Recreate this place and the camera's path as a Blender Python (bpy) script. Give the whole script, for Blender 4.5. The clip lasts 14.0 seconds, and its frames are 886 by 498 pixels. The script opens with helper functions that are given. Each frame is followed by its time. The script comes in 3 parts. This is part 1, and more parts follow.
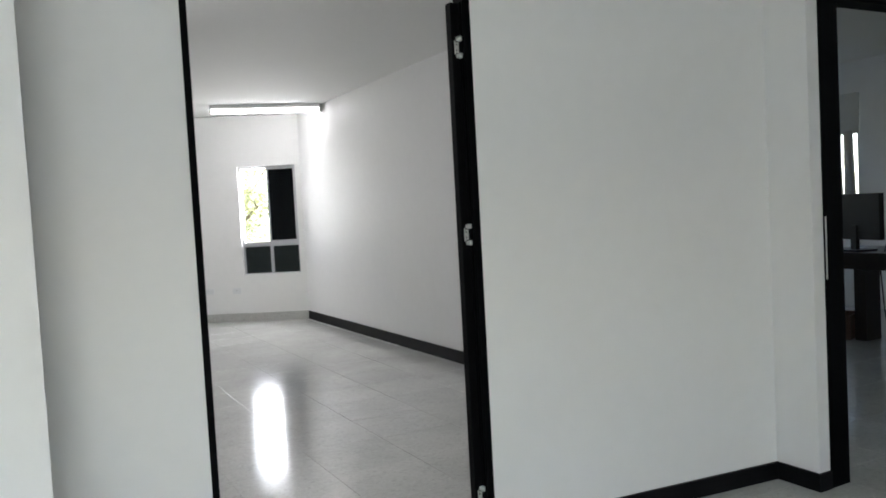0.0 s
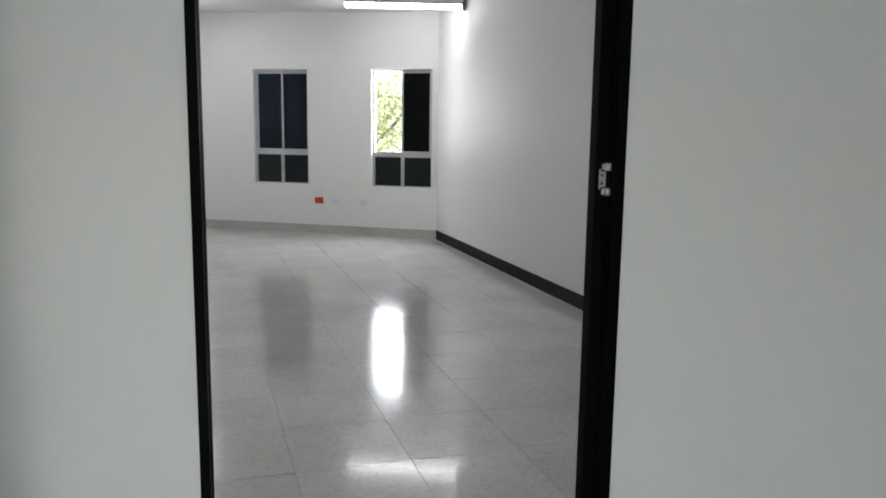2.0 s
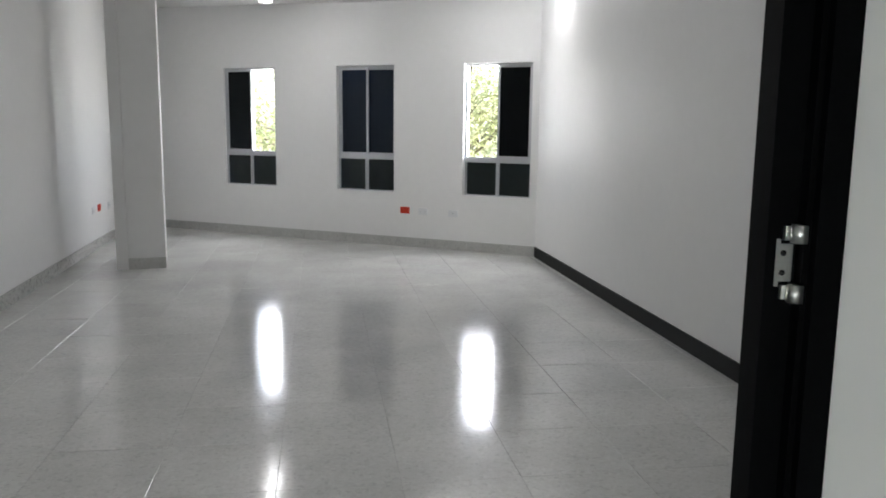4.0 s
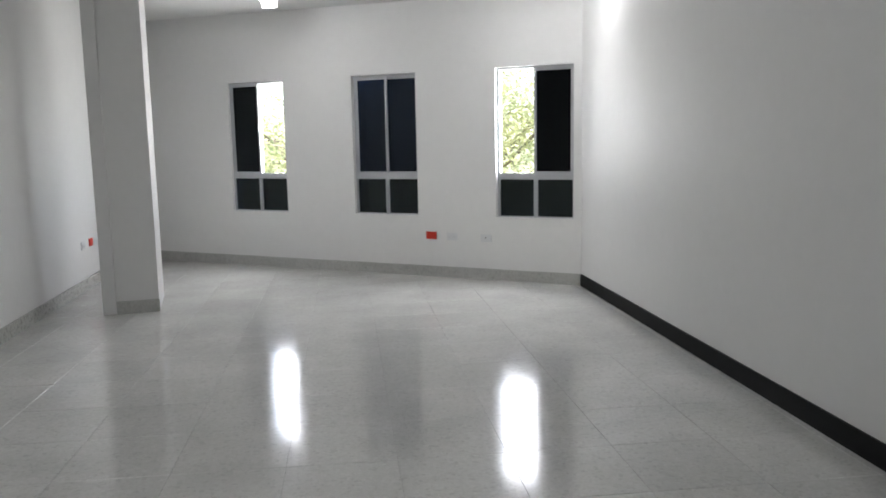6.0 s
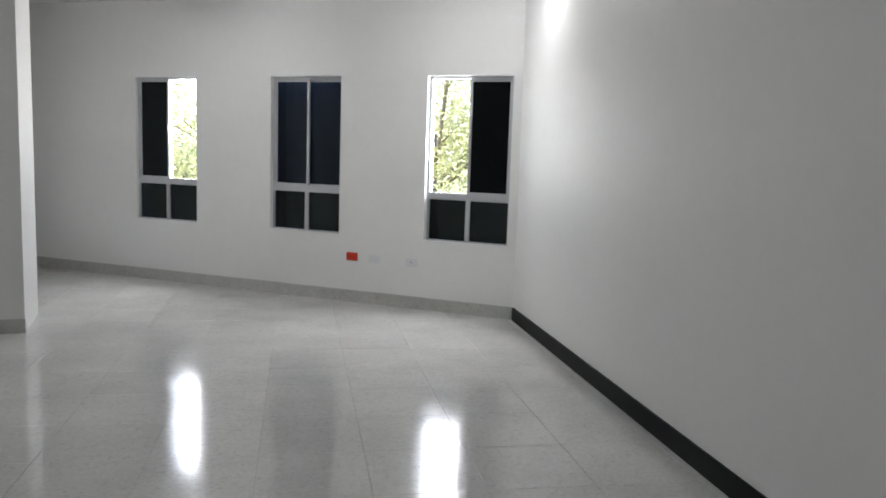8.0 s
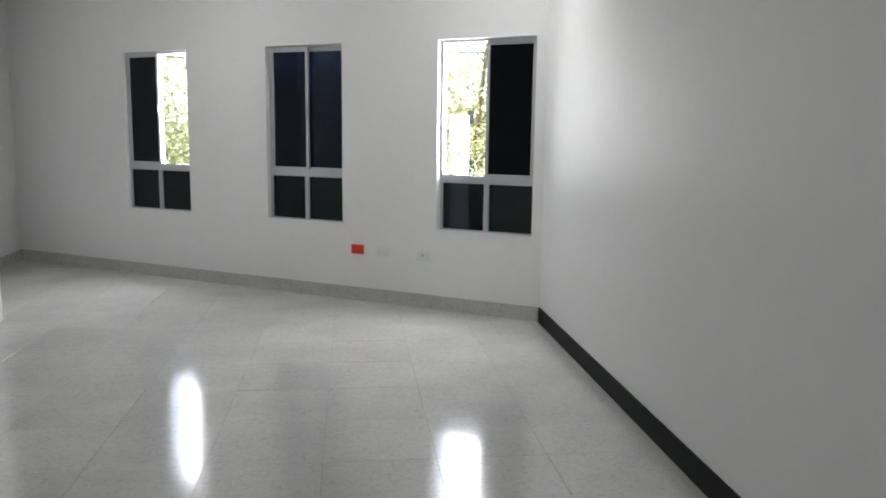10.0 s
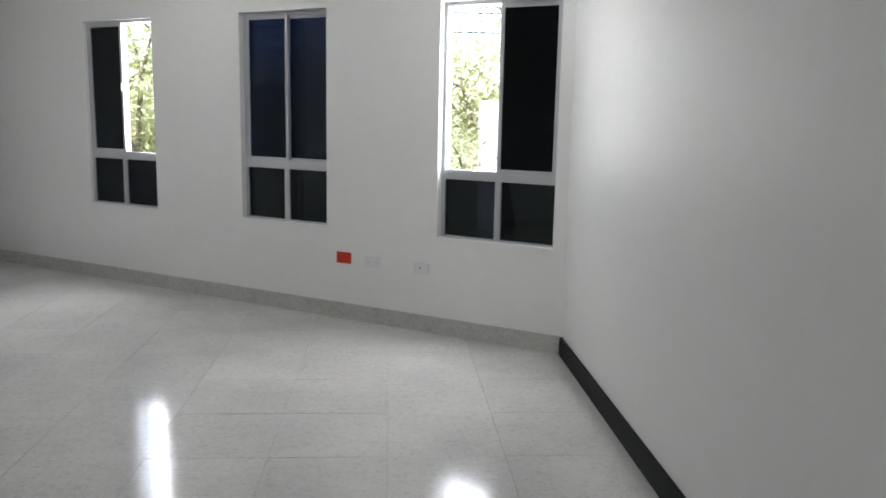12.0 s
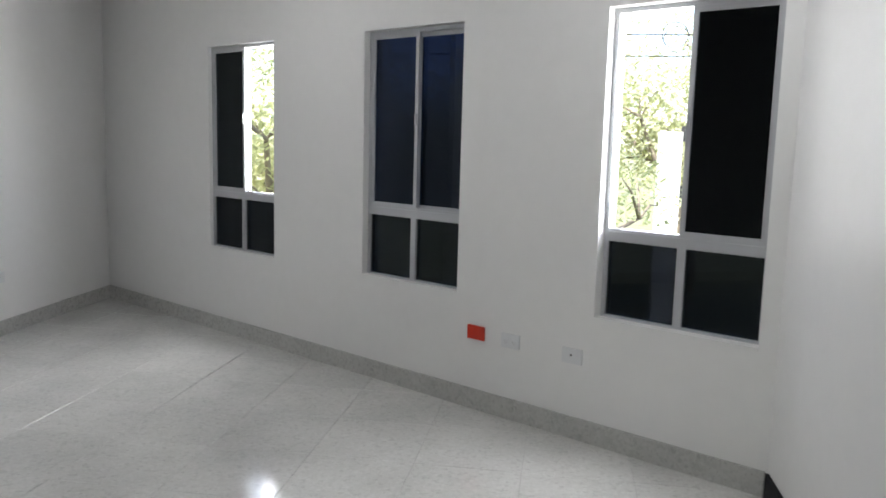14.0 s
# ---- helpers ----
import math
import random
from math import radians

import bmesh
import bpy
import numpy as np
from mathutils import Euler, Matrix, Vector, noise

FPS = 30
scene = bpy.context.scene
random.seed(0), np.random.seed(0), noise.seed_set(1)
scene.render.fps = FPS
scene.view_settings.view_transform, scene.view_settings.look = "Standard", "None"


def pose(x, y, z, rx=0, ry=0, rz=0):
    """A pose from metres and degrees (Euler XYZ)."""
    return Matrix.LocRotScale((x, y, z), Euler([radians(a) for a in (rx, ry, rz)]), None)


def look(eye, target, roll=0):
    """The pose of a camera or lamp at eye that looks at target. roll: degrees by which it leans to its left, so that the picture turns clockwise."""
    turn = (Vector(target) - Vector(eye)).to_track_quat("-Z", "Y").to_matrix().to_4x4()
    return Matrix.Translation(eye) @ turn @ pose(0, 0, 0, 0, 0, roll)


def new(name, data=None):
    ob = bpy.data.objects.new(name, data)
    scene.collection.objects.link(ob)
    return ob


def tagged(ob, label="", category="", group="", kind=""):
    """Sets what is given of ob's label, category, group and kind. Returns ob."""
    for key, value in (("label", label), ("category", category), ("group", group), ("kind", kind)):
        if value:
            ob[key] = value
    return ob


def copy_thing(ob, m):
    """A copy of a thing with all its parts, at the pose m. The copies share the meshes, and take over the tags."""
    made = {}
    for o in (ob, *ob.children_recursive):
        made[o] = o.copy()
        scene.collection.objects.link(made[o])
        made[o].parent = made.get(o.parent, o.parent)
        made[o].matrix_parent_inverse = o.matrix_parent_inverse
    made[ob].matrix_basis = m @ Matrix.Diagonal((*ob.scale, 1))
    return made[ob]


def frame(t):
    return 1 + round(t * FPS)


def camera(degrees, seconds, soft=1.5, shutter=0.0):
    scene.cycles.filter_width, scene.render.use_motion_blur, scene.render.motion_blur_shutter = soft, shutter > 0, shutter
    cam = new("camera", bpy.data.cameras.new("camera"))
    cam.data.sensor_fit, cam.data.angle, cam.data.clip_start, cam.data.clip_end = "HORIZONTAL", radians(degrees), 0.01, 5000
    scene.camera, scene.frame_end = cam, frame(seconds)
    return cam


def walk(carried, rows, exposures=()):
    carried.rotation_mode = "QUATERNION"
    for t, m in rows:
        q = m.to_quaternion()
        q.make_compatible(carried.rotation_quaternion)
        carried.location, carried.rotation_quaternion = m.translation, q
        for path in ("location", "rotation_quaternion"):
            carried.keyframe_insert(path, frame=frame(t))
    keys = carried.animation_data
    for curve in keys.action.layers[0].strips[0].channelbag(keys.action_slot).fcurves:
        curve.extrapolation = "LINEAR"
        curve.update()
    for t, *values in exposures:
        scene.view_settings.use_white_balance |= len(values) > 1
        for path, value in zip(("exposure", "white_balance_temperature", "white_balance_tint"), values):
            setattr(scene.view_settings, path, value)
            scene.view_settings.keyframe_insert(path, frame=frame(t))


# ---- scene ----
cam = camera(58.2, 14.0, soft=1.8)
PATH = [
    (0, (-0.28, -0.227, 1.257), (0.66, 1.536, 1.156), -3.1),
    (0.5, (-0.225, -0.019, 1.252), (0.746, 1.718, 1.048), -1.5),
    (1, (-0.078, 0.141, 1.245), (0.751, 1.947, 1.016), -2.9),
    (1.5, (0.133, 0.343, 1.271), (0.762, 2.214, 0.948), 0.5),
    (2, (0.225, 0.563, 1.281), (0.811, 2.45, 0.974), 0.8),
    (2.5, (0.311, 0.794, 1.274), (0.818, 2.702, 0.955), 0.7),
    (3, (0.468, 1.015, 1.298), (0.794, 2.956, 0.943), 1.1),
    (5.5, (0.809, 2.354, 1.277), (1.098, 4.32, 1.053), 0.1),
    (6, (0.814, 2.538, 1.28), (1.051, 4.505, 1.007), -1.1),
    (6.5, (0.951, 2.75, 1.29), (1.19, 4.729, 1.13), 0.8),
    (7, (0.947, 2.915, 1.285), (1.328, 4.87, 1.102), 0.9),
    (7.5, (0.993, 3.128, 1.323), (1.449, 5.06, 1.077), 1.7),
    (8, (1.139, 3.187, 1.303), (1.499, 5.14, 1.059), 1.9),
    (8.5, (1.264, 3.302, 1.283), (1.5, 5.272, 1.03), 1.3),
    (11, (1.689, 4.51, 1.303), (1.911, 6.472, 0.987), 0.2),
    (11.5, (1.77, 4.754, 1.323), (1.834, 6.739, 1.086), 1.2),
    (12, (1.877, 5.016, 1.266), (2.012, 6.985, 0.938), 1.2),
    (12.5, (1.897, 5.277, 1.324), (2.044, 7.259, 1.106), 1.1),
    (13, (2.01, 5.555, 1.356), (1.952, 7.537, 1.093), 0.3),
    (13.5, (2.036, 5.764, 1.257), (1.779, 7.729, 0.989), 1.9),
    (14, (1.996, 6.091, 1.328), (1.702, 8.05, 1.057), 1.5),
]
walk(cam, [(t, look(eye, target, roll)) for t, eye, target, roll in PATH], exposures=((0.0, 2.9, 6480, 10), (1.0, 2.7, 6480, 10), (2.0, 2.58, 6480, 10), (3.0, 2.58, 6480, 10), (5.5, 2.6, 6480, 10), (7.5, 2.5, 6480, 10), (8.5, 2.5, 6480, 10), (11.0, 2.42, 6480, 10), (14.0, 2.36, 6480, 10)))


# ---- world, sun, exposure ----
world = bpy.data.worlds.new("world")
scene.world = world
world.use_nodes = True
wn = world.node_tree.nodes
sky = wn.new("ShaderNodeTexSky")
sky.sky_type, sky.sun_disc = "NISHITA", False
sky.sun_elevation, sky.sun_rotation = radians(52), radians(200)
wn["Background"].inputs["Strength"].default_value = 0.15
world.node_tree.links.new(sky.outputs[0], wn["Background"].inputs["Color"])
sun = new("sun", bpy.data.lights.new("sun", "SUN"))
sun.data.energy, sun.data.angle, sun.data.color = 4.0, radians(0.5), (1.0, 0.95, 0.87)
sun.matrix_world = look((0, 0, 30), (0.34 * 18, 0.94 * 18, 7))

TUBE = 2.55          # brightness of the fluorescent tubes
HALL_DAY = 4.4     # daylight through the hall's assumed, unseen opening, watts
ROOM_DAY = 2.7     # daylight through each open sash, watts
ROOM_SKY = 8.5     # the same from the sky overhead


def area_lamp(name, m, w, h, watts, colour=(1, 1, 1)):
    ob = new(name, bpy.data.lights.new(name, "AREA"))
    ob.data.shape, ob.data.size, ob.data.size_y, ob.data.energy, ob.data.color = "RECTANGLE", w, h, watts, colour
    ob.matrix_world = m
    return ob


# ---- materials ----
def material(name, colour, rough=0.5, metal=0.0, spec=0.5, vary=0.06, scale=6.0, fine=60.0, bump=0.0, bump_scale=80.0, rough_vary=0.0, per_object=0.0):
    m = bpy.data.materials.new(name)
    m.use_nodes = True
    n, l = m.node_tree.nodes, m.node_tree.links
    b = n["Principled BSDF"]
    b.inputs["Metallic"].default_value = metal
    b.inputs["Specular IOR Level"].default_value = spec
    geo = n.new("ShaderNodeNewGeometry")
    big, small = n.new("ShaderNodeTexNoise"), n.new("ShaderNodeTexNoise")
    big.inputs["Scale"].default_value, big.inputs["Detail"].default_value = scale, 4
    small.inputs["Scale"].default_value, small.inputs["Detail"].default_value = fine, 3
    for t in (big, small):
        l.new(geo.outputs["Position"], t.inputs["Vector"])
    add = n.new("ShaderNodeMath")
    add.operation = "ADD"
    l.new(big.outputs["Fac"], add.inputs[0])
    l.new(small.outputs["Fac"], add.inputs[1])
    ramp = n.new("ShaderNodeMapRange")
    ramp.inputs["From Min"].default_value, ramp.inputs["From Max"].default_value = 0.6, 1.4
    ramp.inputs["To Min"].default_value, ramp.inputs["To Max"].default_value = 1 - vary, 1 + vary
    l.new(add.outputs[0], ramp.inputs["Value"])
    mul = n.new("ShaderNodeVectorMath")
    mul.operation = "SCALE"
    mul.inputs[0].default_value = colour
    last = ramp.outputs[0]
    if per_object:
        info, pr, m2 = n.new("ShaderNodeObjectInfo"), n.new("ShaderNodeMapRange"), n.new("ShaderNodeMath")
        pr.inputs["To Min"].default_value, pr.inputs["To Max"].default_value = 1 - per_object, 1 + per_object
        l.new(info.outputs["Random"], pr.inputs["Value"])
        m2.operation = "MULTIPLY"
        l.new(last, m2.inputs[0]), l.new(pr.outputs[0], m2.inputs[1])
        last = m2.outputs[0]
    l.new(last, mul.inputs["Scale"])
    l.new(mul.outputs[0], b.inputs["Base Color"])
    if rough_vary:
        rr = n.new("ShaderNodeMapRange")
        rr.inputs["From Min"].default_value, rr.inputs["From Max"].default_value = 0.3, 0.7
        rr.inputs["To Min"].default_value, rr.inputs["To Max"].default_value = rough - rough_vary, rough + rough_vary
        l.new(big.outputs["Fac"], rr.inputs["Value"])
        l.new(rr.outputs[0], b.inputs["Roughness"])
    else:
        b.inputs["Roughness"].default_value = rough
    if bump:
        t, bp = n.new("ShaderNodeTexNoise"), n.new("ShaderNodeBump")
        t.inputs["Scale"].default_value, t.inputs["Detail"].default_value = bump_scale, 4
        l.new(geo.outputs["Position"], t.inputs["Vector"])
        bp.inputs["Strength"].default_value, bp.inputs["Distance"].default_value = bump, 0.004
        l.new(t.outputs["Fac"], bp.inputs["Height"])
        l.new(bp.outputs[0], b.inputs["Normal"])
    return m


def terrazzo(name, rough, spec, tone=1.0, per_object=0.03):
    """Ground stone chips in pale cement: chips of two sizes, some dark, some white."""
    m = material(name, (0.5, 0.5, 0.48), rough, spec=spec, rough_vary=0.02)
    n, l = m.node_tree.nodes, m.node_tree.links
    b = n["Principled BSDF"]
    geo = n.new("ShaderNodeNewGeometry")
    colour = None
    for scale, stops in ((70.0, ((0.0, (0.42, 0.42, 0.405)), (0.12, (0.52, 0.52, 0.50)), (0.4, (0.565, 0.565, 0.545)), (0.8, (0.59, 0.59, 0.57)), (1.0, (0.64, 0.64, 0.62)))),
                         (190.0, ((0.0, (0.50, 0.50, 0.48)), (0.3, (0.56, 0.56, 0.54)), (1.0, (0.61, 0.61, 0.59))))):
        v = n.new("ShaderNodeTexVoronoi")
        v.inputs["Scale"].default_value = scale
        l.new(geo.outputs["Position"], v.inputs["Vector"])
        sep = n.new("ShaderNodeSeparateColor")
        l.new(v.outputs["Color"], sep.inputs[0])
        r = n.new("ShaderNodeValToRGB")
        while len(r.color_ramp.elements) < len(stops):
            r.color_ramp.elements.new(0.5)
        for e, (p, c) in zip(r.color_ramp.elements, stops):
            e.position, e.color = p, (c[0] * tone, c[1] * tone, c[2] * tone, 1)
        l.new(sep.outputs[0], r.inputs[0])
        if colour is None:
            # chips take a higher polish than the cement between them
            polish = n.new("ShaderNodeMapRange")
            polish.inputs["To Min"].default_value, polish.inputs["To Max"].default_value = rough * 0.55, rough * 1.5
            l.new(sep.outputs[1], polish.inputs["Value"]), l.new(polish.outputs[0], b.inputs["Roughness"])
            colour = r.outputs[0]
        else:
            mix = n.new("ShaderNodeMix")
            mix.data_type = "RGBA"
            mix.inputs["Factor"].default_value = 0.5
            l.new(colour, mix.inputs["A"]), l.new(r.outputs[0], mix.inputs["B"])
            colour = mix.outputs["Result"]
    cloud, info = n.new("ShaderNodeTexNoise"), n.new("ShaderNodeObjectInfo")
    cloud.inputs["Scale"].default_value, cloud.inputs["Detail"].default_value = 2.2, 5
    l.new(geo.outputs["Position"], cloud.inputs["Vector"])
    r1, r2, mu, sc = n.new("ShaderNodeMapRange"), n.new("ShaderNodeMapRange"), n.new("ShaderNodeMath"), n.new("ShaderNodeVectorMath")
    r1.inputs["From Min"].default_value, r1.inputs["From Max"].default_value = 0.3, 0.7
    r1.inputs["To Min"].default_value, r1.inputs["To Max"].default_value = 0.92, 1.08
    r2.inputs["To Min"].default_value, r2.inputs["To Max"].default_value = 1 - per_object, 1 + per_object
    l.new(cloud.outputs["Fac"], r1.inputs["Value"]), l.new(info.outputs["Random"], r2.inputs["Value"])
    mu.operation, sc.operation = "MULTIPLY", "SCALE"
    l.new(r1.outputs[0], mu.inputs[0]), l.new(r2.outputs[0], mu.inputs[1])
    l.new(colour, sc.inputs[0]), l.new(mu.outputs[0], sc.inputs["Scale"])
    l.new(sc.outputs[0], b.inputs["Base Color"])
    return m


def tinted_glass(name, tint, sheen=(0.75, 0.85, 0.95), gloss=0.02):
    """Sun-film glass: lets a few per cent through and mirrors the room faintly."""
    m = bpy.data.materials.new(name)
    m.use_nodes = True
    n, l = m.node_tree.nodes, m.node_tree.links
    n.remove(n["Principled BSDF"])
    tr, gl, mix, fr = n.new("ShaderNodeBsdfTransparent"), n.new("ShaderNodeBsdfGlossy"), n.new("ShaderNodeMixShader"), n.new("ShaderNodeFresnel")
    tr.inputs["Color"].default_value = (*tint, 1)
    gl.inputs["Roughness"].default_value = gloss
    fr.inputs["IOR"].default_value = 1.32
    gl.inputs["Color"].default_value = (*sheen, 1)
    l.new(fr.outputs[0], mix.inputs[0]), l.new(tr.outputs[0], mix.inputs[1]), l.new(gl.outputs[0], mix.inputs[2])
    l.new(mix.outputs[0], n["Material Output"].inputs["Surface"])
    return m


def glowing(name, colour, strength):
    m = bpy.data.materials.new(name)
    m.use_nodes = True
    b = m.node_tree.nodes["Principled BSDF"]
    b.inputs["Base Color"].default_value = (*colour, 1)
    b.inputs["Emission Color"].default_value = (*colour, 1)
    b.inputs["Emission Strength"].default_value = strength
    return m


def leaf_material(name, colour):
    m = material(name, colour, 0.5, vary=0.35, scale=1.5, fine=9)
    n, l = m.node_tree.nodes, m.node_tree.links
    b, t, a = n["Principled BSDF"], n.new("ShaderNodeBsdfTranslucent"), n.new("ShaderNodeAddShader")
    t.inputs["Color"].default_value = (colour[0] * 1.1, colour[1] * 1.1, colour[2] * 0.9, 1)
    l.new(b.outputs[0], a.inputs[0]), l.new(t.outputs[0], a.inputs[1])
    l.new(a.outputs[0], n["Material Output"].inputs["Surface"])
    return m


PAINT = material("white_wall_paint", (0.8, 0.798, 0.79), 0.5, spec=0.3, vary=0.018, scale=1.3, fine=14, bump=0.12, bump_scale=45)
CEIL = material("white_ceiling_paint", (0.8, 0.8, 0.785), 0.7, spec=0.2, vary=0.015, scale=1.0, fine=20, bump=0.1, bump_scale=60)
TILE = terrazzo("polished_terrazzo", 0.115, 0.7, tone=1.03)
TILE_DULL = terrazzo("terrazzo_skirting", 0.35, 0.4, tone=0.84)
GROUT = material("grey_grout", (0.42, 0.42, 0.405), 0.5, vary=0.15)
BLACK_SKIRT = material("black_skirting_tile", (0.005, 0.005, 0.0055), 0.5, spec=0.15, vary=0.2)
BLACK_STEEL = material("black_painted_steel", (0.0035, 0.0037, 0.0042), 0.6, spec=0.04, vary=0.25, scale=9, fine=120, bump=0.06, bump_scale=90)
ZINC = material("bright_zinc", (0.72, 0.72, 0.7), 0.3, metal=0.9, vary=0.12, fine=200)
ALU = material("white_aluminium", (0.5, 0.51, 0.53), 0.35, metal=0.35, vary=0.04, fine=150)
RUBBER = material("black_gasket", (0.012, 0.012, 0.012), 0.6)
GLASS = tinted_glass("dark_film_glass", (0.075, 0.082, 0.095))
# closed sashes: their bluish reflection is put into the tint and sheen
GLASS_BLUE_REFLECTION = tinted_glass("film_glass_blue_reflection", (0.042, 0.052, 0.085), (0.7, 0.8, 1.0))
RED = material("red_plastic", (0.62, 0.035, 0.012), 0.4, vary=0.05)
WHITE_PLASTIC = material("white_plastic", (0.72, 0.73, 0.74), 0.4, vary=0.02)
SLOT = material("grey_slot", (0.4, 0.4, 0.4), 0.6)
DARK = material("dark_hole", (0.01, 0.01, 0.01), 0.7)
LAMP_BODY = material("white_sheet_steel", (0.75, 0.75, 0.74), 0.4, vary=0.02)
TUBE_GLOW = glowing("fluorescent_diffuser", (0.99, 0.985, 1.0), TUBE)
BARK = material("bark", (0.17, 0.14, 0.11), 0.9, vary=0.4, scale=5, fine=30, bump=0.8, bump_scale=25)
LEAF = leaf_material("leaf", (0.13, 0.145, 0.075))
LEAF_PALE = leaf_material("pale_leaf", (0.2, 0.205, 0.12))
CONCRETE = material("pale_concrete", (0.5, 0.49, 0.46), 0.85, vary=0.1, bump=0.3)
GRASS = material("dry_grass_ground", (0.14, 0.14, 0.07), 0.95, vary=0.4, scale=0.6, fine=8)
DESK_WOOD = material("dark_desk_laminate", (0.025, 0.017, 0.013), 0.3, vary=0.3, scale=3, fine=40)
BLACK_PLASTIC = material("black_plastic", (0.008, 0.008, 0.009), 0.4, vary=0.1)
CLOTH = material("dark_blue_cloth", (0.012, 0.014, 0.03), 0.9, vary=0.2)
BROWN = material("brown_cardboard", (0.12, 0.065, 0.04), 0.8, vary=0.2)
SHEET = material("pale_curtain", (0.6, 0.6, 0.57), 0.9, vary=0.06)


# ---- mesh helpers ----
def mesh_from(name, bm, mat, parent=None, bevel=0.0, smooth=False):
    me = bpy.data.meshes.new(name)
    if bevel:
        bmesh.ops.bevel(bm, geom=[e for e in bm.edges if e.calc_face_angle(0) > 0.6], offset=bevel, segments=2, affect="EDGES", profile=0.5)
    bm.normal_update()
    bm.to_mesh(me)
    bm.free()
    if smooth:
        for p in me.polygons:
            p.use_smooth = True
    me.materials.append(mat)
    ob = new(name, me)
    if parent:
        ob.parent = parent
    return ob


def add_box(bm, x0, y0, z0, x1, y1, z1):
    v = [bm.verts.new((x, y, z)) for x in (x0, x1) for y in (y0, y1) for z in (z0, z1)]
    for f in ((0, 1, 3, 2), (4, 6, 7, 5), (0, 4, 5, 1), (2, 3, 7, 6), (0, 2, 6, 4), (1, 5, 7, 3)):
        bm.faces.new([v[i] for i in f])


def boxes(name, rows, mat, parent=None, bevel=0.0):
    bm = bmesh.new()
    for r in rows:
        add_box(bm, *r)
    return mesh_from(name, bm, mat, parent, bevel)


def prism(name, points, z0, z1, mat, parent=None):
    bm = bmesh.new()
    low, high = [bm.verts.new((x, y, z0)) for x, y in points], [bm.verts.new((x, y, z1)) for x, y in points]
    bm.faces.new(low[::-1]), bm.faces.new(high)
    for i in range(len(points)):
        j = (i + 1) % len(points)
        bm.faces.new((low[i], low[j], high[j], high[i]))
    return mesh_from(name, bm, mat, parent)


def tube(name, points, radius, mat, parent=None, sides=8):
    """A round bar along a line of points; radius may be one number or one for each point."""
    bm = bmesh.new()
    rings = []
    for i, p in enumerate(points):
        p = Vector(p)
        d = (Vector(points[min(i + 1, len(points) - 1)]) - Vector(points[max(i - 1, 0)])).normalized()
        a = d.orthogonal().normalized() if i == 0 else (a - d * a.dot(d)).normalized()
        b = d.cross(a)
        r = radius[i] if isinstance(radius, (list, tuple)) else radius
        rings.append([bm.verts.new(p + r * (math.cos(k * math.tau / sides) * a + math.sin(k * math.tau / sides) * b)) for k in range(sides)])
    for q, w in zip(rings, rings[1:]):
        for k in range(sides):
            bm.faces.new((q[k], q[(k + 1) % sides], w[(k + 1) % sides], w[k]))
    bm.faces.new(rings[0][::-1]), bm.faces.new(rings[-1])
    return mesh_from(name, bm, mat, parent, smooth=True)


def wall(name, m, length, height, thick, openings, label, s0=0.0):
    """A wall along its local x, its room face at local y 0, with openings (s0, z0, s1, z1) through it, in order."""
    rows, s = [], s0
    for a, zb, b, zt in openings:
        rows.append((s, 0, 0, a, thick, height))
        if zb > 0:
            rows.append((a, 0, 0, b, thick, zb))
        if zt < height:
            rows.append((a, 0, zt, b, thick, height))
        s = b
    rows.append((s, 0, 0, length, thick, height))
    ob = boxes(name, rows, PAINT)
    bm = bmesh.new()
    bm.from_mesh(ob.data)
    bmesh.ops.remove_doubles(bm, verts=bm.verts, dist=0.0005)
    bm.to_mesh(ob.data)
    bm.free()
    ob.matrix_world = m
    return tagged(ob, label, "wall", kind="structure")


# ---- plan ----
H = 2.64                                   # wall height, above the ceiling everywhere
XR = 2.816                                # the room's right wall
LEFT = pose(-1.292, 2.1, 0, 0, 0, 91.8)   # left wall: local x along it, local y outwards


def ceiling_at(x):
    """The ceiling falls a little towards the right wall."""
    return 2.503 + 0.027 * (2.8 - x)


FAR = pose(-1.72, 12.031, 0, 0, 0, -32.37)   # far wall: local x along it, local y outwards
FAR_LEN = 5.371
DOORWALL = pose(0, 2.37, 0, 0, 0, -5.14)    # wall between hall and room
TH = 0.07

# windows as (left, right) along the far wall
SILL, HEAD, BAR = 0.563, 1.897, 0.943
WINDOWS = ((1.598, 2.302), (3.100, 3.795), (4.582, 5.298))

# ---- large structure ----
wall("wall_far", FAR, FAR_LEN + 0.13, H, 0.14, [(a, SILL, b, HEAD) for a, b in WINDOWS], "white painted plaster wall with three windows", s0=-0.13)
wall("wall_right", pose(XR, 9.17, 0, 0, 0, -90), 7.1, H, 0.13, [], "long plain white painted plaster wall", s0=0)
wall("wall_left", LEFT, 9.98, H, 0.13, [], "plain white painted plaster wall")
DOOR_L, DOOR_R, DOOR_H = 0.2127, 1.209, 2.42
STOP_H = 1.99     # the rebate for the missing door ends here
wall("wall_door", DOORWALL, 2.83, H, TH, [(DOOR_L, 0, DOOR_R, DOOR_H)], "white painted plaster wall with a doorway", s0=-1.75)

ceiling = prism("ceiling", [(-1.85, 2.06), (2.945, 2.06), (2.945, 9.19), (-1.85, 12.23)], 0, 0.14, CEIL)
for v in ceiling.data.vertices:
    v.co.z += ceiling_at(v.co.x)
tagged(bpy.data.objects["ceiling"], "plain white painted ceiling", "ceiling", kind="structure")

